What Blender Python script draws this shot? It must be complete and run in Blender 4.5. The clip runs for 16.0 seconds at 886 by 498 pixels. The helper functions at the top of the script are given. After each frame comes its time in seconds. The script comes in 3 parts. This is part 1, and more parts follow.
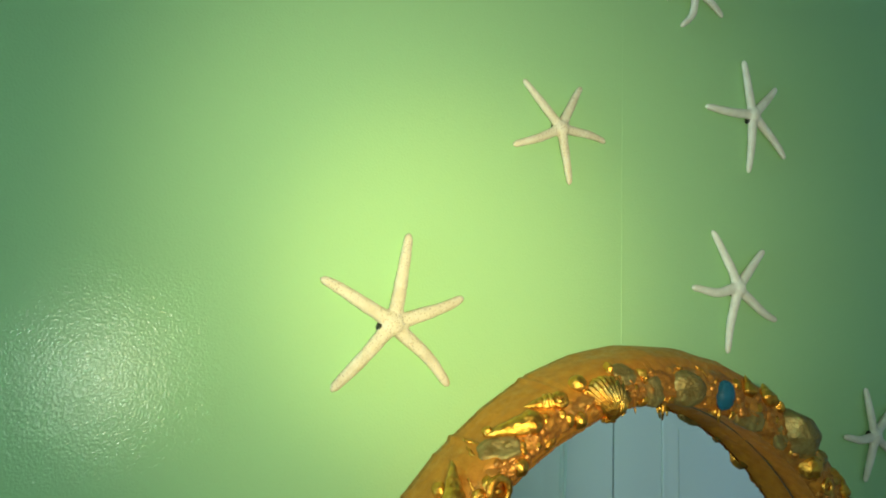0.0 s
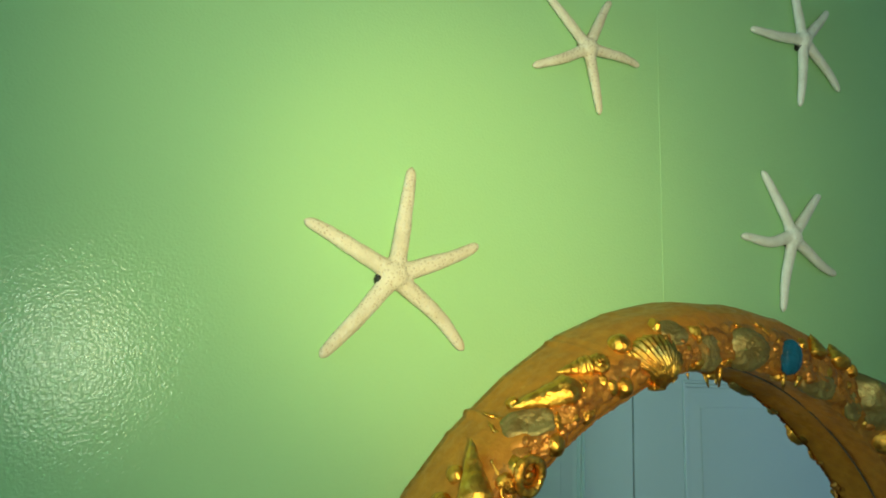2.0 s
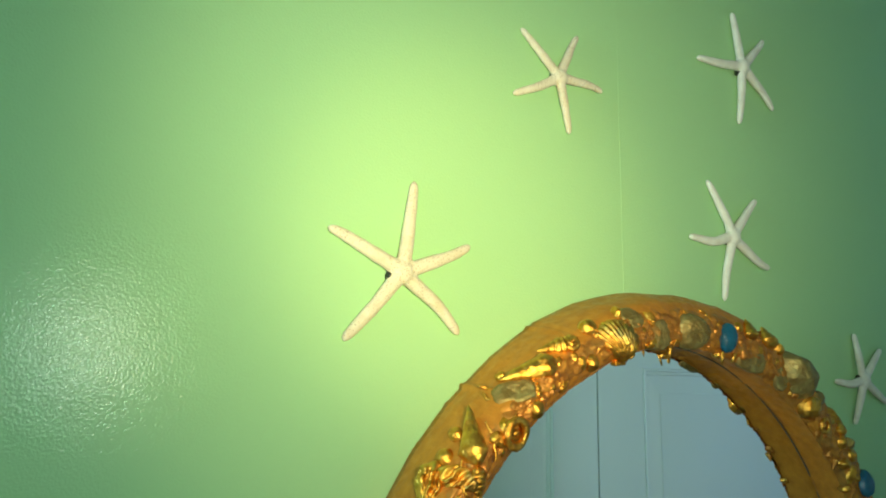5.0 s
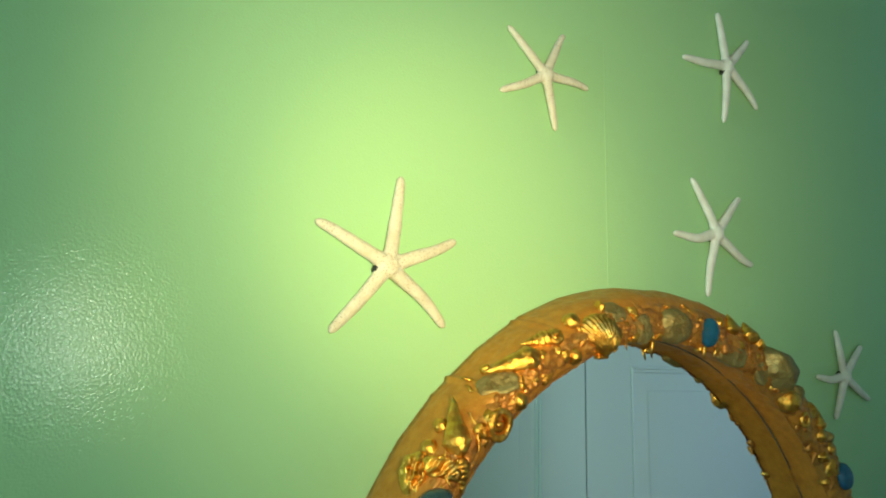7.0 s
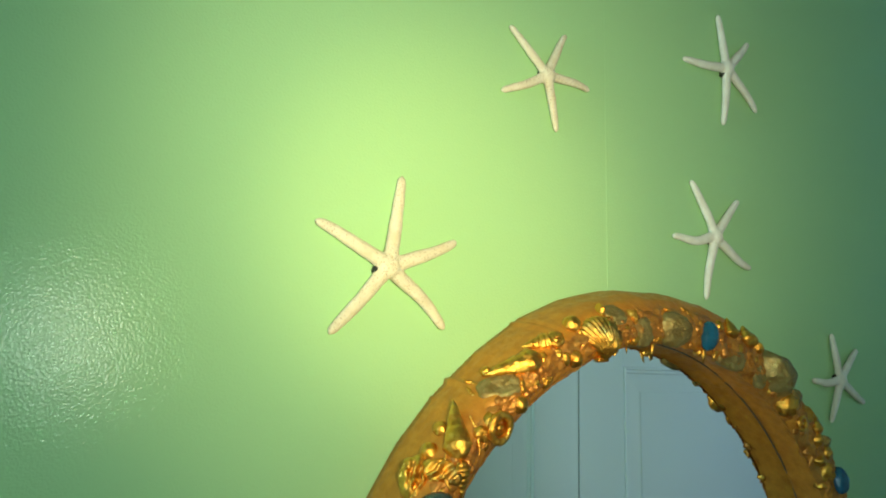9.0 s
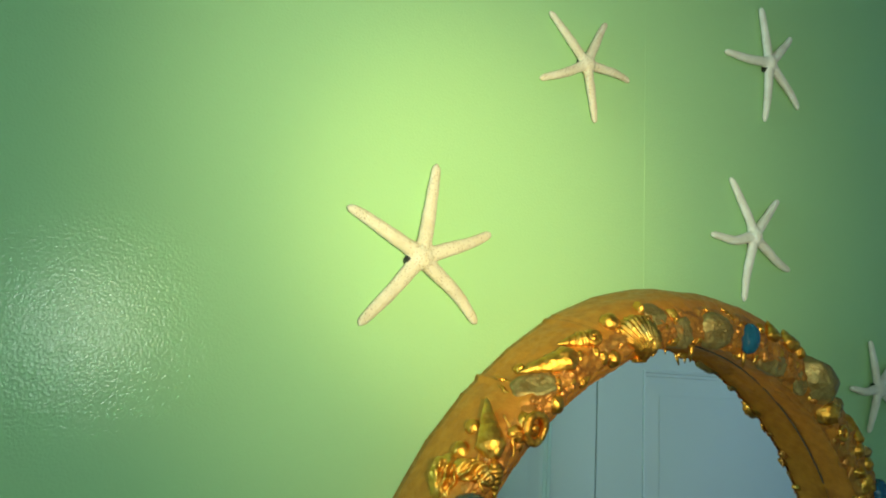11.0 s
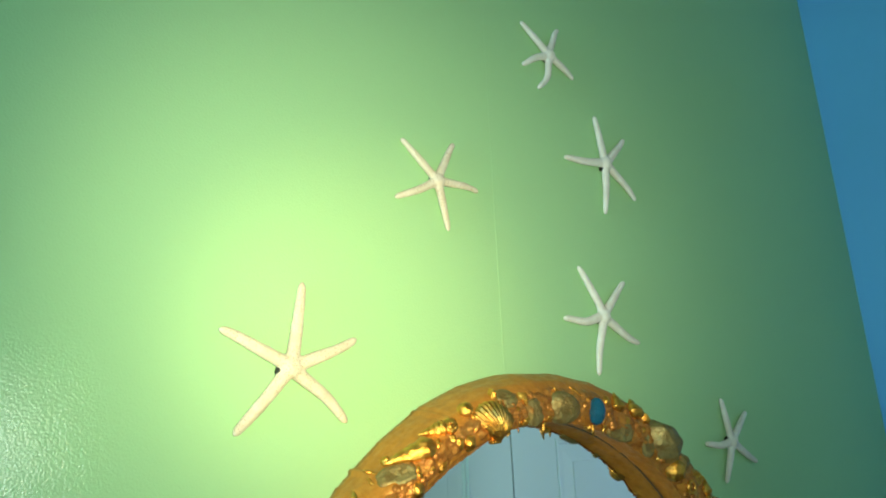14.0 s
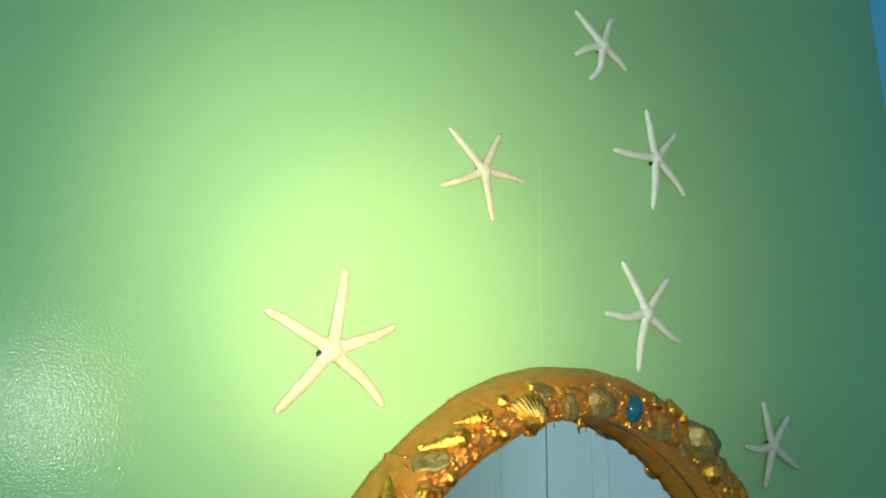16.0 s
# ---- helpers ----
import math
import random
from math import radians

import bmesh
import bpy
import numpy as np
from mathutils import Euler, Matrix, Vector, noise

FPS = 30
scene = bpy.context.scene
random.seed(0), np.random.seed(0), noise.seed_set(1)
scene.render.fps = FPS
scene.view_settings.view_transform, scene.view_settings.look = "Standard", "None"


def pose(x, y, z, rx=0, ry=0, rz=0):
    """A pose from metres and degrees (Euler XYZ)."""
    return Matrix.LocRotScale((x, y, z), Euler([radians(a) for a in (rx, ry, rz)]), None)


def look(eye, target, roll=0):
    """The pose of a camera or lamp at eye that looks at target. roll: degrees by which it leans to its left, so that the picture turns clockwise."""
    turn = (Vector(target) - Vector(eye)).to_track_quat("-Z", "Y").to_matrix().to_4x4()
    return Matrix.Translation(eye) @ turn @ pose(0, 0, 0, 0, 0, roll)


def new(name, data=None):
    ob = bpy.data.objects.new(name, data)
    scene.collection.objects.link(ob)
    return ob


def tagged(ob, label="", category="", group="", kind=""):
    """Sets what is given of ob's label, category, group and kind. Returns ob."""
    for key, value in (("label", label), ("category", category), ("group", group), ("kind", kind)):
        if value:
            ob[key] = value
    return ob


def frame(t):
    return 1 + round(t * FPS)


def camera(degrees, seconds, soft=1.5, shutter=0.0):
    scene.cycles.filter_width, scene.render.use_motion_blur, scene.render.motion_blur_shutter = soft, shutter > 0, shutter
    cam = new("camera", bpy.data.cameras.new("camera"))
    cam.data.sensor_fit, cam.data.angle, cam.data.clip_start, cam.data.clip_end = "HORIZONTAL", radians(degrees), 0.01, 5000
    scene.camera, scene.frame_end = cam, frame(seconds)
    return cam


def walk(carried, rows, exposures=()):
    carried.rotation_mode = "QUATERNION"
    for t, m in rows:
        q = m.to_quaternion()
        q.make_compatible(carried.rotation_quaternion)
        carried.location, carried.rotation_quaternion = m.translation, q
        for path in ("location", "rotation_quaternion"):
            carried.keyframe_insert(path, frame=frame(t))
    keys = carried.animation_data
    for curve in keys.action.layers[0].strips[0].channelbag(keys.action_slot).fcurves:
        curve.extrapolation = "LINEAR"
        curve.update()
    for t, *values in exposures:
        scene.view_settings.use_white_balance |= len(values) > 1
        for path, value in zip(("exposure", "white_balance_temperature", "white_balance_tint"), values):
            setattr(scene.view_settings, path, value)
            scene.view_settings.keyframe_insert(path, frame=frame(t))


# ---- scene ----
cam = camera(64.9, 16.0, soft=2.0)
PATH = [
    (0, (-0.318, -0.714, 1.3), (0.576, 1.032, 1.69), 3.2),
    (0.5, (-0.275, -0.611, 1.292), (0.666, 1.111, 1.679), 2.5),
    (1, (-0.264, -0.581, 1.293), (0.656, 1.152, 1.682), 2.5),
    (1.5, (-0.258, -0.581, 1.287), (0.646, 1.166, 1.652), 2.0),
    (2, (-0.256, -0.582, 1.278), (0.634, 1.173, 1.635), 2.0),
    (2.5, (-0.305, -0.648, 1.265), (0.603, 1.105, 1.588), 2.3),
    (3, (-0.345, -0.682, 1.251), (0.604, 1.036, 1.639), 1.8),
    (3.5, (-0.356, -0.684, 1.253), (0.612, 1.027, 1.619), 1.8),
    (4, (-0.346, -0.678, 1.258), (0.626, 1.034, 1.611), 1.3),
    (6.5, (-0.35, -0.687, 1.254), (0.638, 1.016, 1.606), 1.2),
    (7, (-0.346, -0.69, 1.251), (0.653, 1.007, 1.6), 1.3),
    (7.5, (-0.346, -0.685, 1.251), (0.658, 1.012, 1.59), 1.3),
    (8, (-0.352, -0.682, 1.25), (0.652, 1.013, 1.592), 1.5),
    (8.5, (-0.359, -0.681, 1.254), (0.646, 1.014, 1.596), 1.8),
    (9, (-0.352, -0.679, 1.255), (0.669, 1.006, 1.6), 1.7),
    (11.3, (-0.356, -0.639, 1.251), (0.632, 1.067, 1.585), 3.6),
    (11.5, (-0.356, -0.65, 1.264), (0.644, 1.05, 1.595), 4.1),
    (12, (-0.337, -0.732, 1.308), (0.74, 0.893, 1.754), 3.6),
    (12.5, (-0.355, -0.793, 1.303), (0.736, 0.755, 1.944), 3.2),
    (13, (-0.356, -0.796, 1.27), (0.729, 0.716, 2.001), -0.8),
    (13.5, (-0.36, -0.783, 1.275), (0.753, 0.78, 1.839), 0.2),
    (14, (-0.347, -0.78, 1.268), (0.783, 0.776, 1.817), -2.2),
    (14.5, (-0.373, -0.785, 1.283), (0.731, 0.798, 1.809), 0.4),
    (15, (-0.385, -0.793, 1.279), (0.723, 0.804, 1.751), -0.2),
    (15.5, (-0.378, -0.798, 1.276), (0.713, 0.815, 1.732), 0.3),
    (16, (-0.35, -0.785, 1.277), (0.684, 0.852, 1.778), 1.2),
]
EXPOSURES = [(0, -0.2, 6600, 15), (0.5, -0.42, 6600, 14), (1.0, -0.47, 6550, 11), (2.4, -0.45, 6500, 8), (3.0, -0.45, 6500, 8), (3.5, -0.12, 6500, 13), (4.2, 0.02, 6550, 14),
             (6.4, -0.08, 6600, 17), (9.2, -0.08, 6600, 17), (11.5, -0.2, 6550, 13), (12.0, -0.1, 6300, 10), (12.5, 0.32, 6100, 6), (13.0, 0.6, 6050, 11),
             (13.5, 0.35, 6100, 16), (14.5, 0.16, 6000, 20), (16, 0.2, 6100, 21)]
walk(cam, [(t, look(eye, target, roll)) for t, eye, target, roll in PATH], EXPOSURES)

# ---- world and lamps ----
world = bpy.data.worlds.new("world")
scene.world = world
world.use_nodes = True
world.node_tree.nodes["Background"].inputs["Color"].default_value = (0.55, 0.8, 0.9, 1)
world.node_tree.nodes["Background"].inputs["Strength"].default_value = 0.05


def lamp(name, kind, m, energy, colour, **settings):
    data = bpy.data.lights.new(name, kind)
    data.energy, data.color = energy, colour
    if kind == "SPOT":
        data.spot_size, data.spot_blend, data.shadow_soft_size = radians(settings["cone"]), 1.0, settings["radius"]
    else:
        data.shape, data.size, data.size_y = "RECTANGLE", settings["size"], settings["size_y"]
    ob = new(name, data)
    ob.matrix_world = m
    return ob


HAND = (-0.28, -0.81, 1.29)
# the hand lamp beside the camera (hot spot, halo and spill)
lamp("hand_lamp", "SPOT", look(HAND, (0.08, 0, 1.42)), 16, (1.0, 0.76, 0.18), cone=37, radius=0.035)
lamp("hand_lamp_halo", "SPOT", look(HAND, (0.12, 0, 1.44)), 20, (0.98, 0.88, 0.40), cone=70, radius=0.035)
lamp("hand_lamp_upper_halo", "SPOT", look(HAND, (0.27, 0, 1.74)), 13.5, (0.93, 0.93, 0.58), cone=80, radius=0.035)
lamp("hand_lamp_spill", "SPOT", look(HAND, (0.06, 0, 1.42)), 8.5, (0.78, 1.0, 0.86), cone=140, radius=0.035)
# cool fill added at the room's west end to brighten the blue wall
lamp("west_fill", "AREA", pose(-4.95, -0.60, 1.6, 0, -90, 0), 60, (0.52, 0.92, 1.0), size=1.1, size_y=0.6)
# unseen fill added behind an invented opening, to light the closet doors from the front
lamp("door_fill", "AREA", pose(2.35, 0.42, 1.3, -90, 0, -46), 16.5, (0.70, 1.0, 0.94), size=1.0, size_y=1.7)


# ---- materials ----
class Nodes:
    """A short way to write a node material."""

    def __init__(self, name, colour, rough=0.5, metal=0.0, **more):
        self.mat = bpy.data.materials.new(name)
        self.mat.use_nodes = True
        self.tree = self.mat.node_tree
        self.bsdf = self.tree.nodes["Principled BSDF"]
        self.set(**{"Base Color": (*colour, 1), "Roughness": rough, "Metallic": metal})
        self.set(**more)
        self.coords = self.add("ShaderNodeTexCoord").outputs["Object"]

    def set(self, **values):
        for key, value in values.items():
            self.bsdf.inputs[key.replace("_", " ")].default_value = value

    def add(self, kind, links=(), **values):
        node = self.tree.nodes.new(kind)
        for key, value in values.items():
            node.inputs[key].default_value = value
        for key, socket in dict(links).items():
            self.tree.links.new(socket, node.inputs[key])
        return node

    def link(self, socket, key):
        self.tree.links.new(socket, self.bsdf.inputs[key])

    def noise(self, scale, detail=4.0, rough=0.6):
        return self.add("ShaderNodeTexNoise", {"Vector": self.coords}, Scale=scale, Detail=detail, Roughness=rough).outputs["Fac"]

    def ramp(self, fac, *stops):
        node = self.add("ShaderNodeValToRGB", {"Fac": fac})
        els = node.color_ramp.elements
        while len(els) < len(stops):
            els.new(0.5)
        for el, (at, colour) in zip(els, stops):
            el.position, el.color = at, (*colour, 1) if len(colour) == 3 else colour
        return node.outputs["Color"]

    def bump(self, height, strength, distance, after=None):
        node = self.add("ShaderNodeBump", {"Height": height}, Strength=strength, Distance=distance)
        if after:
            self.tree.links.new(after, node.inputs["Normal"])
        self.link(node.outputs["Normal"], "Normal")
        return node.outputs["Normal"]

    def mix(self, fac, a, b):
        node = self.tree.nodes.new("ShaderNodeMix")
        node.data_type = "RGBA"
        self.tree.links.new(fac, node.inputs["Factor"])
        for key, value in ((6, a), (7, b)):
            if isinstance(value, tuple):
                node.inputs[key].default_value = (*value, 1)
            else:
                self.tree.links.new(value, node.inputs[key])
        return node.outputs[2]


def grey(v):
    return (v, v, v)


def paint(name, colour, rough, peel, strength, drift=0.06, gloss=0.5):
    """Rolled wall paint: slow drift of tone, orange-peel relief."""
    n = Nodes(name, colour, rough, **{"Specular IOR Level": gloss})
    low = tuple(c * (1 - drift) for c in colour)
    high = tuple(min(1, c * (1 + drift)) for c in colour)
    n.link(n.ramp(n.noise(2.3, 1), (0.0, low), (1.0, high)), "Base Color")
    first = n.bump(n.noise(peel, 2, 0.5), strength, 0.0015)
    n.bump(n.noise(peel * 0.22, 2, 0.5), strength * 0.12, 0.003, first)
    return n.mat


green_paint = paint("green_wall_paint", (0.352, 0.61, 0.325), 0.165, 400, 0.24, 0.02, 0.175)
blue_paint = paint("blue_wall_paint", (0.14, 0.46, 0.84), 0.45, 240, 0.25)
white_paint = paint("white_door_paint", (0.78, 0.82, 0.82), 0.35, 90, 0.06, 0.03)
ceiling_paint = paint("ceiling_paint", (0.74, 0.76, 0.74), 0.8, 150, 0.25)
pale_paint = paint("pale_plaque_paint", (0.50, 0.66, 0.56), 0.5, 120, 0.1)


def floor_wood():
    n = Nodes("floor_wood", (0.25, 0.15, 0.08), 0.45)
    n.link(n.ramp(n.noise(14, 6), (0.3, (0.16, 0.09, 0.045)), (0.7, (0.32, 0.2, 0.11))), "Base Color")
    n.bump(n.noise(60), 0.15, 0.002)
    return n.mat


def starfish_skin(name, dots, spread=0.38, low=(0.62, 0.55, 0.43), high=(0.76, 0.71, 0.61), pore=360.0, patch=26):
    """Bleached, grainy, with brown pores."""
    n = Nodes(name, (0.8, 0.74, 0.62), 0.75)
    tone = n.ramp(n.noise(38, 4), (0.3, low), (0.65, high))
    pores = n.add("ShaderNodeTexVoronoi", {"Vector": n.coords}, Scale=pore)
    spot = n.ramp(pores.outputs["Distance"], (0.17, grey(1)), (0.34, grey(0)))
    where = n.ramp(n.noise(patch, 2), (spread, grey(0)), (spread + 0.13, grey(dots)))
    both = n.add("ShaderNodeMath", {0: spot, 1: where})
    both.operation = "MULTIPLY"
    n.link(n.mix(both.outputs[0], tone, (0.26, 0.14, 0.07)), "Base Color")
    first = n.bump(pores.outputs["Distance"], 0.55, 0.0012)
    n.bump(n.noise(110, 3), 0.4, 0.002, first)
    return n.mat


starfish_dotted = starfish_skin("starfish_skin_dotted", 0.6, 0.38, (0.58, 0.52, 0.41), (0.72, 0.67, 0.57), pore=350.0)
starfish_pored = starfish_skin("starfish_skin_pored", 0.85, 0.40, pore=430.0, patch=11)
starfish_pale = starfish_skin("starfish_skin_pale", 0.15, 0.4, (0.66, 0.65, 0.60), (0.80, 0.80, 0.77))


def gold(name, bright, dull, metal, rough, relief, worn=0.0):
    """Gold paint brushed over shell, thin in places so that the ochre undercoat shows."""
    n = Nodes(name, bright, rough, metal)
    tone = n.ramp(n.noise(70, 5), (0.35, dull), (0.62, bright))
    tarnish = n.ramp(n.noise(24, 3), (0.50, grey(0)), (0.66, grey(worn)))
    n.link(n.mix(tarnish, tone, (0.30, 0.25, 0.10)), "Base Color")
    n.link(n.ramp(n.noise(120, 4), (0.3, grey(rough * 0.7)), (0.7, grey(rough * 1.5))), "Roughness")
    first = n.bump(n.noise(190, 4), relief, 0.002)
    n.bump(n.noise(45, 3), relief * 0.8, 0.005, first)
    return n.mat


gold_shell = gold("gold_shell_paint", (0.86, 0.50, 0.09), (0.62, 0.25, 0.035), 1.0, 0.38, 0.6, 0.75)
gold_worn = gold("worn_gold_paint", (0.30, 0.235, 0.09), (0.26, 0.165, 0.05), 0.65, 0.48, 0.6, 0.5)
gold_crust = gold("orange_gold_crust", (0.62, 0.26, 0.045), (0.36, 0.13, 0.025), 0.60, 0.38, 0.6, 0.35)
gold_frame = gold("ochre_gold_frame_paint", (0.57, 0.235, 0.028), (0.45, 0.168, 0.019), 0.32, 0.42, 0.35)
silver = Nodes("mirror_silver", (0.90, 0.95, 0.95), 0.0, 1.0).mat
dark_edge = Nodes("dark_gap", (0.07, 0.08, 0.08), 0.35).mat
black_stud = Nodes("black_putty", (0.012, 0.013, 0.012), 0.6).mat


def glass_bead(name, colour):
    n = Nodes(name, colour, 0.12, 0.0, Transmission_Weight=0.25, IOR=1.5)
    n.link(n.ramp(n.noise(60, 3), (0.3, tuple(c * 0.6 for c in colour)), (0.7, colour)), "Base Color")
    n.bump(n.noise(260, 3), 0.5, 0.002)
    return n.mat


blue_glass = glass_bead("blue_glass", (0.012, 0.14, 0.27))
grey_stone = glass_bead("grey_blue_stone", (0.05, 0.11, 0.12))


# ---- mesh helpers ----
def mesh_of(bm, material, smooth=True):
    bmesh.ops.recalc_face_normals(bm, faces=bm.faces)
    data = bpy.data.meshes.new("mesh")
    bm.to_mesh(data)
    bm.free()
    data.materials.append(material)
    if smooth:
        data.shade_smooth()
    return data


def part(name, bm, material, parent, label="", smooth=True, m=None):
    data = bm if isinstance(bm, bpy.types.Mesh) else mesh_of(bm, material, smooth)
    ob = new(name, data)
    ob.parent = parent
    if m is not None:
        ob.matrix_basis = m
    return tagged(ob, label)


def box(bm, x0, x1, y0, y1, z0, z1, bevel=0.0):
    made = bmesh.ops.create_cube(bm, size=1, matrix=Matrix.LocRotScale(
        ((x0 + x1) / 2, (y0 + y1) / 2, (z0 + z1) / 2), None, (x1 - x0, y1 - y0, z1 - z0)))
    if bevel:
        edges = list({e for v in made["verts"] for e in v.link_edges})
        bmesh.ops.bevel(bm, geom=edges, offset=bevel, segments=2, affect="EDGES", profile=0.6)
    return bm


def slab(name, material, label, category, *b, bevel=0.0):
    ob = new(name, mesh_of(box(bmesh.new(), *b, bevel=bevel), material, False))
    return tagged(ob, label, category, kind="structure")


def grid(bm, rows, closed_u=False, closed_v=False):
    """Faces between rows of vertices."""
    vs = [[bm.verts.new(p) for p in row] for row in rows]
    nu, nv = len(vs), len(vs[0])
    for i in range(nu if closed_u else nu - 1):
        for j in range(nv if closed_v else nv - 1):
            bm.faces.new((vs[i][j], vs[(i + 1) % nu][j], vs[(i + 1) % nu][(j + 1) % nv], vs[i][(j + 1) % nv]))
    return vs


# ---- the room ----
FACE = 0.012      # face of the green wall
EAST = 1.515      # face of the blue return wall
DOOR = -1.222     # face of the closet doors
TOP = 2.95
slab("wall_north", green_paint, "glossy pistachio green painted wall", "wall", -4.9, EAST, FACE, 0.14, 0, TOP)
slab("wall_east", blue_paint, "short bright blue painted return wall", "wall", EAST, EAST + 0.12, -0.31, 0.14, 0, TOP)
slab("wall_far_east", blue_paint, "plain blue wall that closes the room", "wall", 3.3, 3.42, -1.4, 0.14, 0, TOP)
# unseen wall with an opening made up for the door fill
for n, (x0, x1, z0, z1) in enumerate(((EAST + 0.12, 1.7, 0, TOP), (2.5, 3.3, 0, TOP), (1.7, 2.5, 0, 0.3), (1.7, 2.5, 2.25, TOP)), 1):
    slab("wall_north_east_%d" % n, blue_paint, "plain blue wall round an added opening for the door fill", "wall", x0, x1, FACE, 0.14, z0, z1)
# west end of the room; its opening is invented to let the fill in
for n, (y0, y1, z0, z1) in enumerate(((-1.4, -1.1, 0, TOP), (-0.3, 0.14, 0, TOP), (-1.1, -0.3, 0, 1.05), (-1.1, -0.3, 2.15, TOP)), 1):
    slab("wall_west_%d" % n, green_paint, "plain green wall round an added, unseen opening", "wall", -5.02, -4.9, y0, y1, z0, z1)
slab("wall_south_1", ceiling_paint, "plain wall beside the closet doors", "wall", -4.9, 0.48, DOOR - 0.16, DOOR + 0.02, 0, TOP)
slab("wall_south_2", ceiling_paint, "plain wall over the closet doors", "wall", 0.48, 3.3, DOOR - 0.16, DOOR + 0.02, 2.06, TOP)
slab("wall_south_3", ceiling_paint, "plain wall beside the closet doors", "wall", 2.78, 3.3, DOOR - 0.16, DOOR + 0.02, 0, 2.06)
slab("floor", floor_wood(), "brown wooden floor", "floor", -5.02, 3.42, -1.6, 0.14, -0.1, 0)
slab("ceiling", ceiling_paint, "plain white ceiling", "ceiling", -5.02, 3.42, -1.6, 0.14, TOP, TOP + 0.1)


def wall_seam():
    """A thin ridge of paint over the joint of two wall boards."""
    bm = bmesh.new()
    rows = []
    for i in range(160):
        z = 0.02 + i * (TOP - 0.04) / 159
        x = 0.331 + 0.0006 * noise.noise((0, 0, z * 9))
        w, h = 0.0009, (0.0005 if z < 1.7 else 0.00025) + 0.0002 * noise.noise((4, 0, z * 14))
        rows.append([(x - w, FACE + 0.0005, z), (x - w * 0.3, FACE - h, z), (x + w * 0.3, FACE - h, z), (x + w, FACE + 0.0005, z)])
    grid(bm, rows)
    tagged(new("trim_seam", mesh_of(bm, green_paint)), "fine painted joint line in the green wall", "wall seam", kind="structure")


wall_seam()


# ---- closet doors opposite the mirror ----
def closet_door(x0, x1, panel0, panel1):
    """A white door leaf with two raised panels in moulded frames; its face looks along +y."""
    base = tagged(new("closet_door"), "white painted closet door with raised moulded panels", "door", "pair of closet doors")
    base.location = ((x0 + x1) / 2, DOOR, 0)
    cx = base.location.x
    bm = bmesh.new()
    bounds = [(0.17, 0.40), (0.52, 1.291)]
    box(bm, x0 - cx, panel0 - cx, -0.035, 0, 0.012, 2.045, 0.002)
    box(bm, panel1 - cx, x1 - cx, -0.035, 0, 0.012, 2.045, 0.002)
    z = 0.012
    for lo, hi in bounds + [(2.045, None)]:
        box(bm, panel0 - cx, panel1 - cx, -0.035, 0, z, lo)
        z = hi
    part("leaf", bm, white_paint, base, smooth=False)
    for lo, hi in bounds:
        steps = ((0.0, -0.002), (0.002, 0.004), (0.009, 0.005), (0.013, -0.004), (0.021, -0.004), (0.026, -0.011), (0.042, -0.0115), (0.088, -0.0075), (0.092, -0.005))
        bm = bmesh.new()
        rows = []
        for inset, depth in steps:
            a, b, c, d = panel0 - cx + inset, panel1 - cx - inset, lo + inset, hi - inset
            rows.append([(a, depth, c), (b, depth, c), (b, depth, d), (a, depth, d)])
        last = grid(bm, rows, closed_v=True)[-1]
        bm.faces.new(last)
        part("raised_panel", bm, white_paint, base, "raised door panel with stepped moulding", smooth=False)
    return base


closet_door(0.50, 1.338, 0.69, 1.151)
closet_door(1.344, 2.76, 1.558, 2.56)


# ---- plaque on the blue wall ----
def wall_plaque():
    bm = bmesh.new()
    box(bm, -0.006, 0.006, -0.045, 0.045, -0.12, 0.12)
    bmesh.ops.bevel(bm, geom=[e for e in bm.edges if abs(e.verts[0].co.x - e.verts[1].co.x) > 0.005], offset=0.014, segments=5, affect="EDGES")
    bmesh.ops.bevel(bm, geom=[e for e in bm.edges if e.verts[0].co.x < 0 and e.verts[1].co.x < 0], offset=0.003, segments=2, affect="EDGES")
    ob = new("wall_plaque", mesh_of(bm, pale_paint, False))
    ob.location = (EAST - 0.006, -0.253, 2.268)
    tagged(ob, "pale sage plaque with rounded corners on the blue wall", "plaque")


wall_plaque()


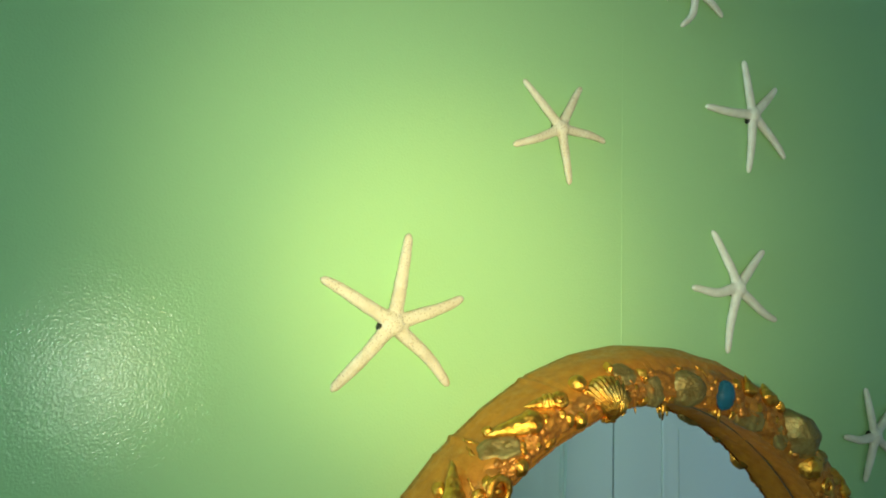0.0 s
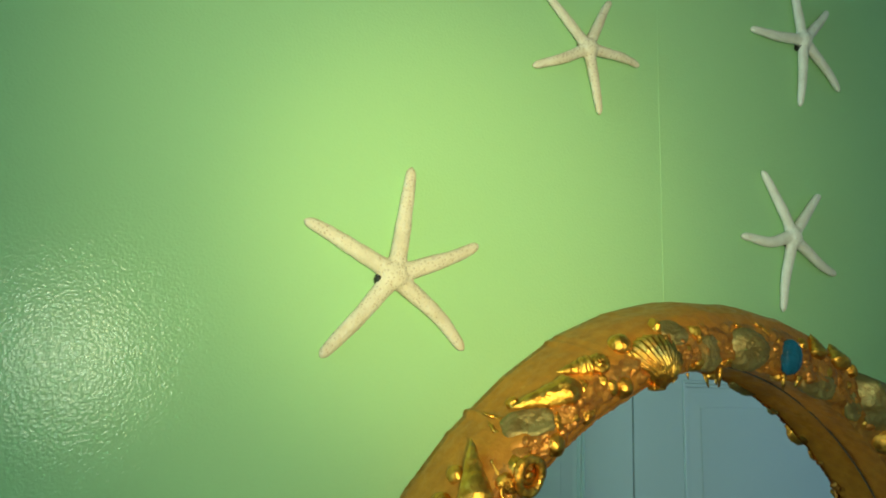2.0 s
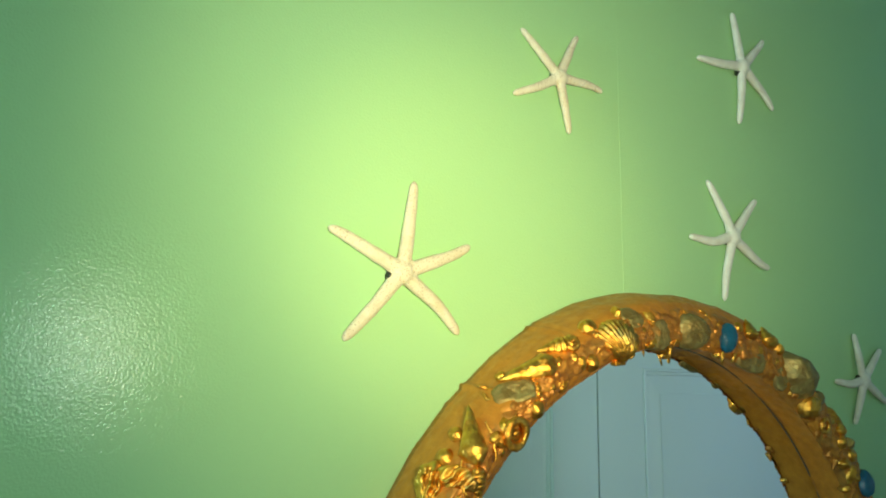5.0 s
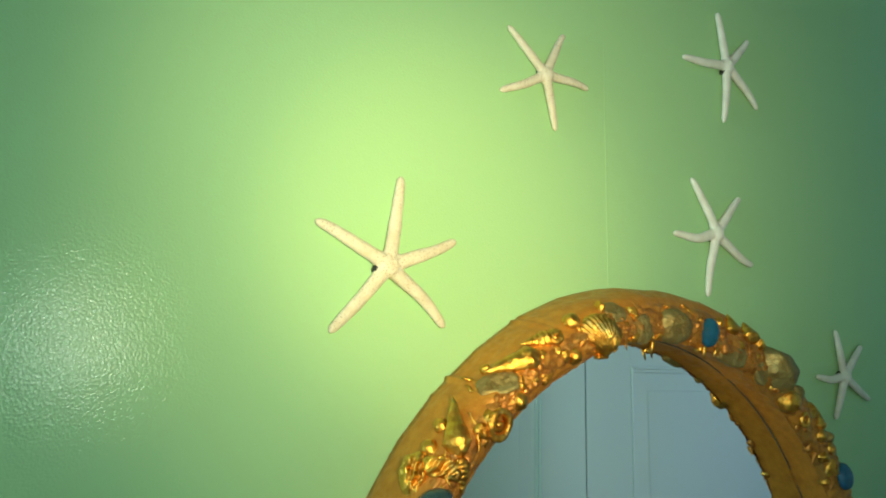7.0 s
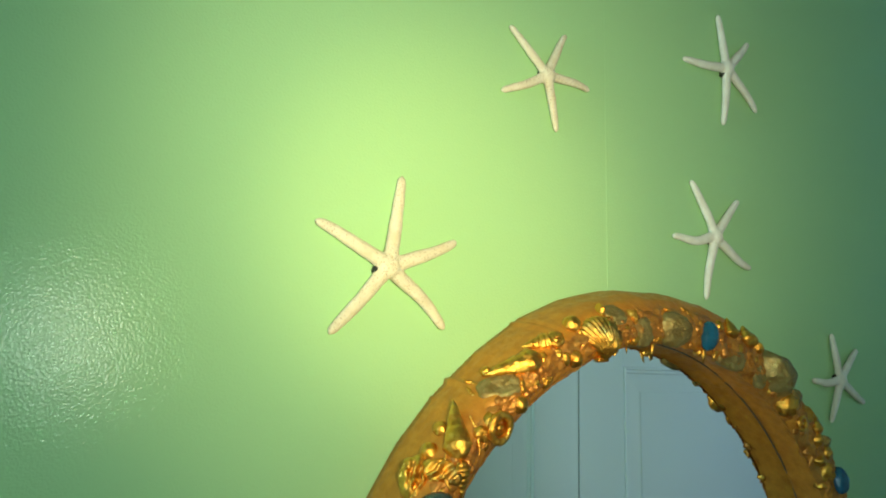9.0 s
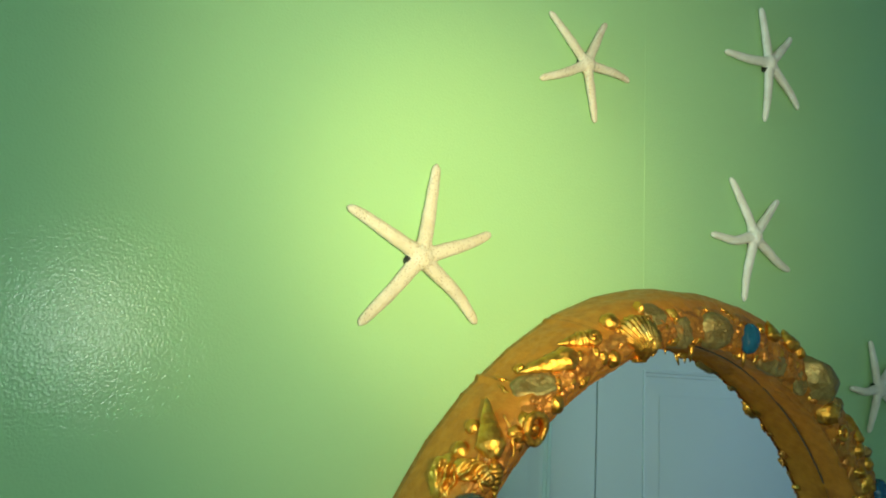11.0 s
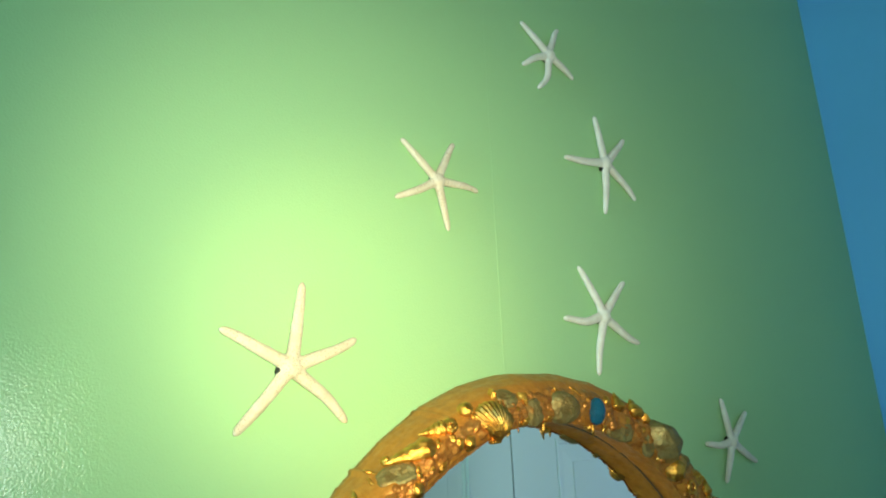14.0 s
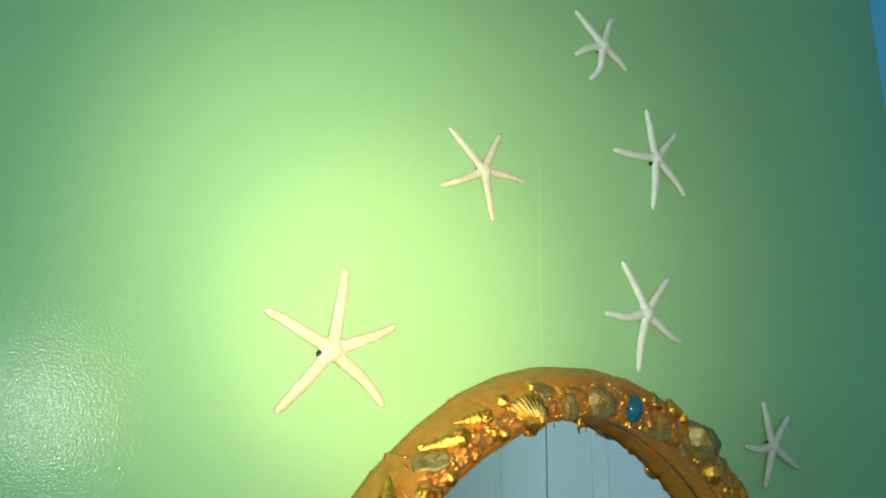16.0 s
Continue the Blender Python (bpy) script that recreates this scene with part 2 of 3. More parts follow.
# ---- starfish ----
def starfish(x, z, arms, width, skin, label, stud=(-0.02, -0.004)):
    """Arms: angle in degrees, length, sideways bend; they leave a small domed hub and curl towards the wall."""
    base = tagged(new("starfish"), label, "starfish", "starfish on the green wall")
    base.location = (x, FACE, z)
    bm = bmesh.new()
    for k, (angle, length, bend) in enumerate(arms):
        length += 0.003
        a = radians(angle)
        ahead, side = Vector((math.cos(a), 0, math.sin(a))), Vector((-math.sin(a), 0, math.cos(a)))
        rows = []
        for i in range(27):
            s = i / 26
            spine = ahead * (length * s) + side * (bend * length * (math.sin(math.pi * s) + 0.25 * math.sin(2.6 * math.pi * s + k))) 
            spine += Vector((0, -0.0080 + 0.0035 * s * s, 0))
            r = width * (0.5 - 0.07 * s - 0.13 * s * s) * (1 + 0.07 * noise.noise((k * 7.1 + x * 9, s * 9, z)))
            r *= 1 + 0.18 * max(0, 1 - s * 5)
            if s > 0.9:
                r *= math.sqrt(max(0.02, 1 - ((s - 0.9) / 0.1) ** 2 * 0.96))
            rows.append([spine + side * (r * math.cos(q)) + Vector((0, 0.78 * r * math.sin(q), 0)) for q in [j * math.tau / 14 for j in range(14)]])
        vs = grid(bm, rows, closed_v=True)
        bm.faces.new(vs[0])
        bm.faces.new(vs[-1])
    bmesh.ops.create_uvsphere(bm, u_segments=18, v_segments=10, radius=1, matrix=Matrix.LocRotScale((0, -0.0105, 0), None, (width * 0.74, width * 0.5, width * 0.74)))
    body = part("body", bm, skin, base)
    fuse = body.modifiers.new("fuse", "REMESH")
    fuse.mode, fuse.voxel_size, fuse.use_smooth_shade = "VOXEL", 0.0015, True
    soften = body.modifiers.new("soften", "SMOOTH")
    soften.factor, soften.iterations = 0.5, 5
    bm = bmesh.new()
    bmesh.ops.create_uvsphere(bm, u_segments=14, v_segments=8, radius=1)
    for v in bm.verts:
        v.co = Vector((v.co.x * 0.0031, v.co.y * 0.006, v.co.z * (0.0058 if width > 0.017 else 0.0088))) * (1 + 0.25 * noise.noise(v.co * 2 + Vector((x, 0, z)) * 9))
    part("mounting_putty", bm, black_stud, base, "black mounting putty behind the starfish", m=Matrix.Translation((stud[0], -0.0055, stud[1])))
    return base


starfish(-0.0080, 1.3668, [(82.5, 0.1055, -0.01), (154.3, 0.0940, -0.02), (23.4, 0.0962, -0.02), (-39.6, 0.0980, 0.03), (-129.9, 0.0982, 0.01)],
         0.0180, starfish_dotted, "large cream finger starfish with brown pores on green wall", (-0.0150, -0.005))
starfish(0.2175, 1.649, [(137.3, 0.0805, 0.0), (63, 0.0760, 0.03), (-0.7, 0.0765, 0.03), (-75.9, 0.0742, 0.0), (-152.6, 0.0800, 0.02)],
         0.0142, starfish_pored, "cream starfish thickly dotted with brown pores", (-0.0095, 0.003))
starfish(0.5975, 1.759, [(98, 0.0915, 0.01), (45, 0.088, -0.02), (-36, 0.0955, 0.03), (-96, 0.098, 0.01), (-175, 0.1014, 0.02)],
         0.0165, starfish_pale, "pale starfish with one long straight upper arm", (-0.008, -0.008))
starfish(0.5515, 1.471, [(121, 0.0937, -0.04), (46, 0.0915, 0.02), (-25, 0.0955, -0.04), (-103, 0.099, -0.03), (-174, 0.0904, 0.06)],
         0.0165, starfish_pale, "white starfish with wavy arms above the mirror", (-0.012, -0.004))
starfish(0.8695, 1.260, [(99, 0.0775, 0.02), (40, 0.082, 0.02), (-27, 0.085, -0.02), (-113, 0.0757, 0.0), (-178, 0.075, 0.05)],
         0.0155, starfish_pale, "small pale starfish beside the gold mirror", (-0.013, 0.0))
starfish(0.4765, 1.943, [(141, 0.0780, 0.0), (64, 0.0715, 0.06), (-25, 0.065, 0.02), (-112, 0.0780, 0.09), (-151, 0.0725, -0.04)],
         0.0150, starfish_pale, "small crooked white starfish highest on the wall", (-0.010, -0.006))

# ---- the shell mirror ----
CX, CZ, IA, IB = 0.343, 0.870, 0.386, 0.427
PROFILE = [(0.004, -0.022), (0.0040, -0.040), (0.0025, -0.058), (0.001, -0.070), (0.008, -0.077), (0.020, -0.078), (0.032, -0.073),
           (0.042, -0.061), (0.049, -0.040), (0.053, -0.015), (0.055, 0.011)]
GLASS = -0.022
mirror = tagged(new("wall_mirror"), "oval mirror in a thick gold frame crusted with shells", "mirror")
mirror.location = (CX, FACE, CZ)


def rim(theta, off, depth):
    """A point off metres outside the oval's inner edge, and the way outwards."""
    c, s = math.cos(theta), math.sin(theta)
    way = Vector((c / IA, 0, s / IB)).normalized()
    return Vector((IA * c, depth - FACE, IB * s)) + way * off, way


def stout(theta):
    """How much wider the frame is than on its left: the hand-laid crust grows towards the top and the right."""
    d = math.degrees(theta) % 360
    s = max(0.0, min(1.0, (126 - d) / 55)) if d < 200 else max(0.0, min(1.0, (d - 220) / 60))
    return 1 + 0.46 * s * s * (3 - 2 * s)


def slim(theta):
    """How far the outer slope is drawn in on the left, where the frame was sanded back."""
    d = math.degrees(theta) % 360
    s = max(0.0, min(1.0, (d - 112) / 40)) if d < 200 else max(0.0, min(1.0, (270 - d) / 60))
    return 1 - 0.40 * s


def across(theta, o):
    """The true distance from the inner edge of the profile's place o."""
    if o <= 0:
        return o
    return (o if o < 0.02 else 0.02 + (o - 0.02) * slim(theta)) * stout(theta)


def chipped(theta):
    """The outer edge runs in short straight stretches with small steps, like torn paper and glue."""
    k = math.degrees(theta) / 9.3 + 0.3 * noise.noise((math.cos(theta) * 3, math.sin(theta) * 3, 8))
    u = k - math.floor(k)
    step = noise.noise((math.floor(k) * 3.7, 1.3, 0.4))
    nub = max(0.0, noise.noise((math.cos(theta) * 45, math.sin(theta) * 45, 2)) - 0.35)
    return 0.0013 * step + 0.0036 * (u * u - u) + 0.0007 * math.exp(-60 * u * (1 - u)) + 0.006 * nub


def lean_in(theta):
    """How far the crust hangs over the glass on the left."""
    d = math.degrees(theta) % 360
    return max(0.0, 1 - abs(d - 145) / 45) ** 0.5


def crust_band():
    """The rough gold crust in which the shells are set."""
    bm = bmesh.new()
    n, rows = 900, []
    for i in range(n):
        theta = i * math.tau / n
        row = []
        for j in range(30):
            u = j / 29
            ragged = 0.004 * noise.noise((math.cos(theta) * 14, math.sin(theta) * 14, 3)) + 0.002 * noise.noise((math.cos(theta) * 60, math.sin(theta) * 60, 5))
            o = -0.001 - 0.009 * lean_in(theta) + u * (0.037 + 0.009 * lean_in(theta) + ragged)
            y = float(np.interp(max(0.001, o), [p[0] for p in PROFILE[3:]], [p[1] for p in PROFILE[3:]]))
            p, way = rim(theta, across(theta, o), y)
            cell = noise.voronoi(p * 75)[0][0]
            lump = 0.45 - 0.7 * cell + 0.40 * noise.noise(p * 70) + 0.34 * noise.noise(p * 170) + 0.26 * noise.noise(p * 340)
            edge = min(1.0, 6 * u, 5 * (1 - u))
            row.append(p + Vector((0, -1, 0)) * (-0.0015 + edge * (0.003 + 0.0060 * lump)) - way * (0.003 * lump if j < 2 else 0))
        rows.append(row)
    grid(bm, rows, closed_u=True)
    part("shell_crust", bm, gold_crust, mirror, "lumpy orange gold crust between the shells")


def frame_ring():
    bm = bmesh.new()
    fine = []
    for (o0, y0), (o1, y1) in zip(PROFILE, PROFILE[1:]):
        fine += [(o0 + (o1 - o0) * k / 3, y0 + (y1 - y0) * k / 3) for k in range(3)]
    fine += [PROFILE[-1], (0.03, 0.011), (0.009, -0.014)]
    rows = []
    n = 900
    for i in range(n):
        theta = i * math.tau / n
        row = []
        for o, y in fine:
            o -= 0.009 * lean_in(theta) * max(0.0, 1 - (o + 0.006) / 0.035)
            p, way = rim(theta, across(theta, o), y)
            crust = max(0, min(1, (-0.058 - y) / 0.012)) * max(0, min(1, o / 0.004))
            lump = noise.noise(p * 55) * 0.5 + noise.noise(p * 140) * 0.3
            smooth_lump = noise.noise(p * 16) + 0.45 * noise.noise(p * 48)
            row.append(p + Vector((0, -1, 0)) * (crust * 0.006 * lump) + way * (0.0022 * smooth_lump if 0 < o < 0.054 and y < 0 else 0)
                       + way * (-0.0025 * max(0, lump) if -0.001 < o < 0.006 else 0)
                       + way * (chipped(theta) * max(0.0, min(1.0, (o - 0.036) / 0.014)) if y < 0.012 else 0))
        rows.append(row)
    grid(bm, rows, closed_u=True, closed_v=True)
    part("frame", bm, gold_frame, mirror, "thick ochre gold oval frame, rough like plaster")


def glass_disc():
    bm = bmesh.new()
    n = 160
    rows = []
    for y in (GLASS, GLASS + 0.004):
        rows.append([rim(i * math.tau / n, 0.0085, y)[0] for i in range(n)])
    vs = grid(bm, rows, closed_v=True)
    bm.faces.new(vs[0])
    bm.faces.new(vs[1])
    part("mirror_glass", bm, silver, mirror, "clear silvered mirror glass", smooth=False)
    # dark tube that stands in for the shaded gap between glass and frame
    bm = bmesh.new()
    rows = []
    for i in range(n * 2):
        theta = i * math.tau / (n * 2)
        rows.append([rim(theta, across(theta, 0.004) - 0.0008 - 0.006 * lean_in(theta) + 0.0009 * math.cos(q), GLASS - 0.0003 + 0.0008 * math.sin(q))[0] for q in [j * math.tau / 8 for j in range(8)]])
    grid(bm, rows, closed_u=True, closed_v=True)
    part("edge_gap_line", bm, dark_edge, mirror, "thin dark line where glass meets frame")


frame_ring()
crust_band()
glass_disc()


# Shells are built lying on the plane z = 0, with z outwards.
def knob(r, rough=0.10):
    bm = bmesh.new()
    bmesh.ops.create_icosphere(bm, subdivisions=3, radius=r)
    for v in bm.verts:
        v.co *= 1 + rough * noise.noise(v.co * 160 + Vector((r * 999, 0, 0)))
    return bm, "bead_shell", gold_shell


def whelk(length, r, turns=4.5, ribs=0.09):
    """A pointed spiral shell, its whorls half filled with paint; its tip lies along +x."""
    bm = bmesh.new()
    rows = []
    for i in range(46):
        s = i / 45
        row = []
        for j in range(20):
            q = j * math.tau / 20
            turn = (s * turns + j / 20) % 1.0
            swell = 1 + ribs * (math.sqrt(math.sin(math.pi * turn)) - 0.6)
            body = min(1.0, s / 0.22) ** 0.6 * (1 - s) ** 0.85 * 1.15 + 0.02
            lip = 1 + 0.12 * math.cos(q - 0.8) * (1 - s)
            row.append(((s - 0.4) * length, r * body * swell * lip * math.cos(q), 0.25 * r + r * 0.85 * body * swell * math.sin(q)))
        rows.append(row)
    vs = grid(bm, rows, closed_v=True)
    bm.faces.new(vs[0])
    bm.faces.new(vs[-1])
    return bm, "whelk_shell", gold_shell


def rock(rx, ry, height, seed, worn=True):
    """A broken piece of shell with blunt facets."""
    pick = random.Random(seed)
    bm = bmesh.new()
    for k in range(9):
        a, u = k * 2.4 + pick.uniform(-0.3, 0.3), math.sqrt((k + 0.5) / 10)
        bm.verts.new((rx * u * math.cos(a), ry * u * math.sin(a), height * (1 - u ** 4) * pick.uniform(0.8, 1.1)))
    for k in range(9):
        a = k * math.tau / 9
        bm.verts.new((rx * math.cos(a) * 1.02, ry * math.sin(a) * 1.02, -0.005))
    hull = bmesh.ops.convex_hull(bm, input=bm.verts)
    bmesh.ops.delete(bm, geom=[g for g in hull["geom_interior"] if isinstance(g, bmesh.types.BMVert)], context="VERTS")
    bmesh.ops.bevel(bm, geom=bm.edges[:], offset=min(rx, ry) * 0.07, segments=2, affect="EDGES", profile=0.5)
    bmesh.ops.triangulate(bm, faces=[f for f in bm.faces if len(f.verts) > 4])
    bmesh.ops.subdivide_edges(bm, edges=[e for e in bm.edges if e.calc_length() > min(rx, ry) * 0.3], cuts=2, use_grid_fill=True)
    return bm, "shell_shard", gold_worn if worn else gold_shell


def slab_shell(rx, ry, seed=0):
    """A flat, roughly four-sided shard with a broken rim."""
    def edge(q):
        c, s = math.cos(q), math.sin(q)
        k = (abs(c) ** 3.2 + abs(s) ** 3.2) ** (-1 / 3.2) * (1 + 0.10 * noise.noise((c * 2.2 + seed, s * 2.2, 4)))
        return rx * k * c, ry * k * s

    def height(u, q):
        x, y = edge(q)
        return 0.30 * ry + 0.12 * ry * x * u / rx - 0.22 * ry * u ** 8 + 0.10 * ry * noise.noise((x * u * 110 + seed, y * u * 110, 2))
    return dome(edge, height, 14, 44), "flat_shell", gold_worn


def string(length, r, bend):
    """A thin bent thread of dried paint and shell."""
    bm = bmesh.new()
    rows = []
    for i in range(18):
        s = i / 17
        mid = Vector(((s - 0.5) * length, bend * math.sin(math.pi * s) + 0.0012 * noise.noise((s * 5, bend * 900, 0)), 0.001))
        w = r * (0.25 + 0.75 * math.sin(math.pi * min(0.95, s + 0.05))) * (1 + 0.35 * noise.noise((s * 9, length * 500, 1)))
        rows.append([mid + Vector((0, w * math.cos(q), w * math.sin(q))) for q in [j * math.tau / 8 for j in range(8)]])
    vs = grid(bm, rows, closed_v=True)
    bm.faces.new(vs[0])
    bm.faces.new(vs[-1])
    return bm, "shell_splinter", gold_shell


def snail(r):
    """A round coiled shell seen from its spire."""
    bm = bmesh.new()
    rows = []
    for i in range(90):
        s = i / 89
        a, reach = s * 3.0 * math.tau, r * 0.62 * (1 - s) ** 1.1
        tube = r * 0.42 * (1 - s) ** 0.9 + r * 0.03
        mid = Vector((reach * math.cos(a), reach * math.sin(a), r * (0.1 + 0.75 * s)))
        out = Vector((math.cos(a), math.sin(a), 0))
        rows.append([mid + out * (tube * math.cos(q)) + Vector((0, 0, tube * math.sin(q))) for q in [j * math.tau / 10 for j in range(10)]])
    vs = grid(bm, rows, closed_v=True)
    bm.faces.new(vs[0])
    bm.faces.new(vs[-1])
    return bm, "snail_shell", gold_shell


def dome(shape, height, rings=14, spokes=40):
    """A closed dome: shape(angle) gives the edge, height(u, angle) the rise from edge (u = 1) to middle (u = 0)."""
    bm = bmesh.new()
    rows = []
    for i in range(rings + 1):
        u = 1 - i / (rings + 0.3)
        row = []
        for j in range(spokes):
            q = j * math.tau / spokes
            x, y = shape(q)
            row.append((x * u, y * u, height(u, q)))
        rows.append(row)
    vs = grid(bm, [[(x, y, -0.006) for x, y, _ in rows[0]]] + rows, closed_v=True)
    bm.faces.new(vs[0])
    bm.faces.new(vs[-1])
    return bm


def clam(rx, ry):
    """A half shell with growth ridges, its beak off centre."""
    def height(u, q):
        return 0.62 * min(rx, ry) * math.sqrt(max(0, 1 - u * u)) * (1 + 0.06 * math.sin(u * 34)) * (1 + 0.25 * math.sin(q)) + 0.0006 * math.cos(q * 15)
    return dome(lambda q: (rx * math.cos(q) * (1 + 0.08 * math.sin(q)), ry * math.sin(q) * (1 + 0.05 * math.cos(3 * q))), height), "clam_shell", gold_worn if rx > 0.015 else gold_shell


def disc(rx, ry):
    """A smooth, low, worn shell."""
    return dome(lambda q: (rx * math.cos(q) * (1 + 0.06 * math.sin(2 * q + rx * 700)), ry * math.sin(q) * (1 + 0.05 * math.cos(3 * q))),
                lambda u, q: 0.28 * min(rx, ry) * math.sqrt(max(0, 1 - u * u)) + 0.0008 * noise.noise((u * 3, q, rx * 99))), "flat_shell", gold_worn


def oyster(rx, ry, ridge):
    """A rough, leafy, irregular shell."""
    def edge(q):
        k = 1 + 0.22 * noise.noise((math.cos(q) * 1.7 + rx * 500, math.sin(q) * 1.7, ry * 300))
        return rx * k * math.cos(q), ry * k * math.sin(q)

    def height(u, q):
        x, y = edge(q)
        fold = math.sin((x * u * 0.8 + y * u) * 700 + 3 * noise.noise((x * u * 90, y * u * 90, 1)))
        return min(max(0.3 * min(rx, ry) + 0.002, 0.4 * min(rx, ry)), 0.018) * (1 - u ** 3) + min(0.004, 0.3 * min(rx, ry)) * ridge * fold * (1 - u * u) + min(0.003, 0.2 * min(rx, ry)) * noise.noise((x * u * 150, y * u * 150, rx * 400))
    return dome(edge, height, 16, 48), "oyster_shell", gold_worn if ridge < 0.25 else gold_shell


def scallop(r):
    """A ribbed fan that opens along +y from its hinge at the origin."""
    bm = bmesh.new()
    rows = []
    n = 90
    for i in range(16):
        u = 0.04 + 0.96 * i / 15
        row = []
        for j in range(n + 1):
            q = radians(-48 + 96 * j / n)
            rib = 0.5 + 0.5 * math.cos(q / radians(96) * 12 * math.tau)
            reach = r * (1 + 0.03 * rib) * (1 - 0.10 * (q / radians(48)) ** 2) * u
            swell = 0.34 * r * math.sin(math.pi * min(1, 0.12 + 0.86 * u)) * math.cos(q * 0.95)
            row.append((reach * math.sin(q), reach * math.cos(q), 0.003 + swell + 0.0019 * rib * u))
        rows.append(row)
    vs = grid(bm, rows)
    loop = [vs[0][j] for j in range(n + 1)] + [vs[i][n] for i in range(1, 16)] + [vs[15][j] for j in range(n - 1, -1, -1)] + [vs[i][0] for i in range(14, 0, -1)]
    low = [bm.verts.new((v.co.x, v.co.y, -0.006)) for v in loop]
    for k in range(len(loop)):
        bm.faces.new((loop[k], loop[(k + 1) % len(loop)], low[(k + 1) % len(low)], low[k]))
    box(bm, -r * 0.15, r * 0.15, -r * 0.02, r * 0.12, -0.004, 0.005, 0.002)
    return bm, "scallop_shell", gold_shell


def ring_shell(r):
    """A limpet ring with a bead in its hollow."""
    bm = bmesh.new()
    rows = []
    for i in range(40):
        a = i * math.tau / 40
        tube = r * 0.27 * (1 + 0.12 * math.sin(3 * a))
        rows.append([((r * 0.76 + tube * math.cos(q)) * math.cos(a), (r * 0.82 + tube * math.cos(q)) * math.sin(a), r * 0.45 + tube * math.sin(q)) for q in [j * math.tau / 12 for j in range(12)]])
    grid(bm, rows, closed_u=True, closed_v=True)
    bmesh.ops.create_uvsphere(bm, u_segments=12, v_segments=8, radius=r * 0.27, matrix=Matrix.Translation((0, 0, r * 0.35)))
    bmesh.ops.create_cone(bm, cap_ends=True, segments=32, radius1=r * 1.05, radius2=r * 0.8, depth=r * 0.5)
    return bm, "ring_shell", gold_shell


def bead(rx, ry, material, name):
    bm = bmesh.new()
    bmesh.ops.create_uvsphere(bm, u_segments=24, v_segments=16, radius=1)
    for v in bm.verts:
        v.co = Vector((v.co.x * rx, v.co.y * ry, v.co.z * rx * 0.8 + rx * 0.3)) * (1 + 0.05 * noise.noise(v.co * 2))
    return bm, name, material


def spike(length, r):
    bm = bmesh.new()
    bmesh.ops.create_cone(bm, cap_ends=True, segments=12, radius1=r, radius2=r * 0.25, depth=length,
                          matrix=pose(0, -length / 2, 0, 90, 0, 0))
    for v in bm.verts:
        v.co.z += 0.004
    return bm, "shell_spike", gold_shell


def seat(theta, off, turn, sink=0.0):
    """Where a shell sits on the frame: off metres from the inner edge; turn: its x axis against the horizontal, in degrees."""
    theta = radians(theta)
    offs, deps = [across(theta, p[0]) for p in PROFILE[3:]], [p[1] for p in PROFILE[3:]]
    y = float(np.interp(off, offs, deps))
    p, way = rim(theta, off, y)
    slope = float(np.interp(off + 0.004, offs, deps) - np.interp(off - 0.004, offs, deps)) / 0.008
    up = (Vector((0, -1, 0)) + way * max(-0.2, min(1.0, slope))).normalized()
    flat = Vector((math.cos(radians(turn)), 0, math.sin(radians(turn))))
    ahead = (flat - up * flat.dot(up)).normalized()
    side = up.cross(ahead)
    m = Matrix((ahead, side, up)).transposed().to_4x4()
    return Matrix.Translation(p - up * sink) @ m


LABELS = {"bead_shell": "round gold bead", "whelk_shell": "gold spiral whelk", "snail_shell": "coiled gold snail shell", "clam_shell": "gold clam half",
          "flat_shell": "smooth olive gold shell", "oyster_shell": "rough gold oyster", "scallop_shell": "ribbed gold scallop fan",
          "shell_shard": "blunt broken piece of gold shell", "shell_splinter": "bent gold splinter", "ring_shell": "gold ring with a bead in it", "shell_spike": "thin gold spike", "glass_bead": "glossy blue glass bead", "stone": "grey blue stone"}


def stick(made, theta, off, turn, sink=0.001):
    """Set a shell in the crust; the brushed paint leaves its surface a little uneven."""
    bm, name, material = made
    if name not in ("glass_bead", "stone"):
        for v in bm.verts:
            v.co *= 1.2
            v.co += noise.noise_vector(v.co * 95 + Vector((theta, off * 300, 0))) * 0.0011 + noise.noise_vector(v.co * 260 + Vector((theta, 0, off * 300))) * 0.0005
    part(name, bm, material, mirror, LABELS[name], m=seat(theta, off, turn, sink))


# from the lower left of the arch, over its top, to the right
stick(bead(0.018, 0.011, grey_stone, "stone"), 144.6, 0.021, 10)
stick(oyster(0.020, 0.017, 0.8), 142.7, 0.037, 118)
stick(oyster(0.011, 0.016, 0.8), 140.6, 0.029, 75)
stick(string(0.030, 0.0022, 0.003), 140.2, 0.024, 95)
stick(whelk(0.032, 0.0082, 6, 0.28), 139.5, 0.011, -80)
stick(knob(0.0082), 139.1, 0.039, 0)
stick(knob(0.0072), 135.6, 0.041, 0)
stick(whelk(0.056, 0.0128, 3, 0.03), 135.6, 0.033, 100)
stick(string(0.034, 0.0020, -0.003), 134.2, 0.023, 100)
stick(clam(0.0075, 0.010), 133.2, 0.016, 70)
stick(ring_shell(0.0138), 130.9, 0.010, 0)
stick(string(0.022, 0.0019, 0.002), 127.8, 0.044, -38)
stick(string(0.020, 0.0017, -0.002), 128.9, 0.041, -50)
stick(slab_shell(0.0195, 0.0115, 1), 126.4, 0.034, -6)
stick(knob(0.0092), 125.6, 0.007, 0)
stick(whelk(0.058, 0.0128, 3, 0.05), 121.7, 0.036, 184)
stick(knob(0.0052), 125.0, 0.045, 0)
stick(rock(0.0075, 0.0055, 0.006, 4, False), 121.6, 0.014, 20)
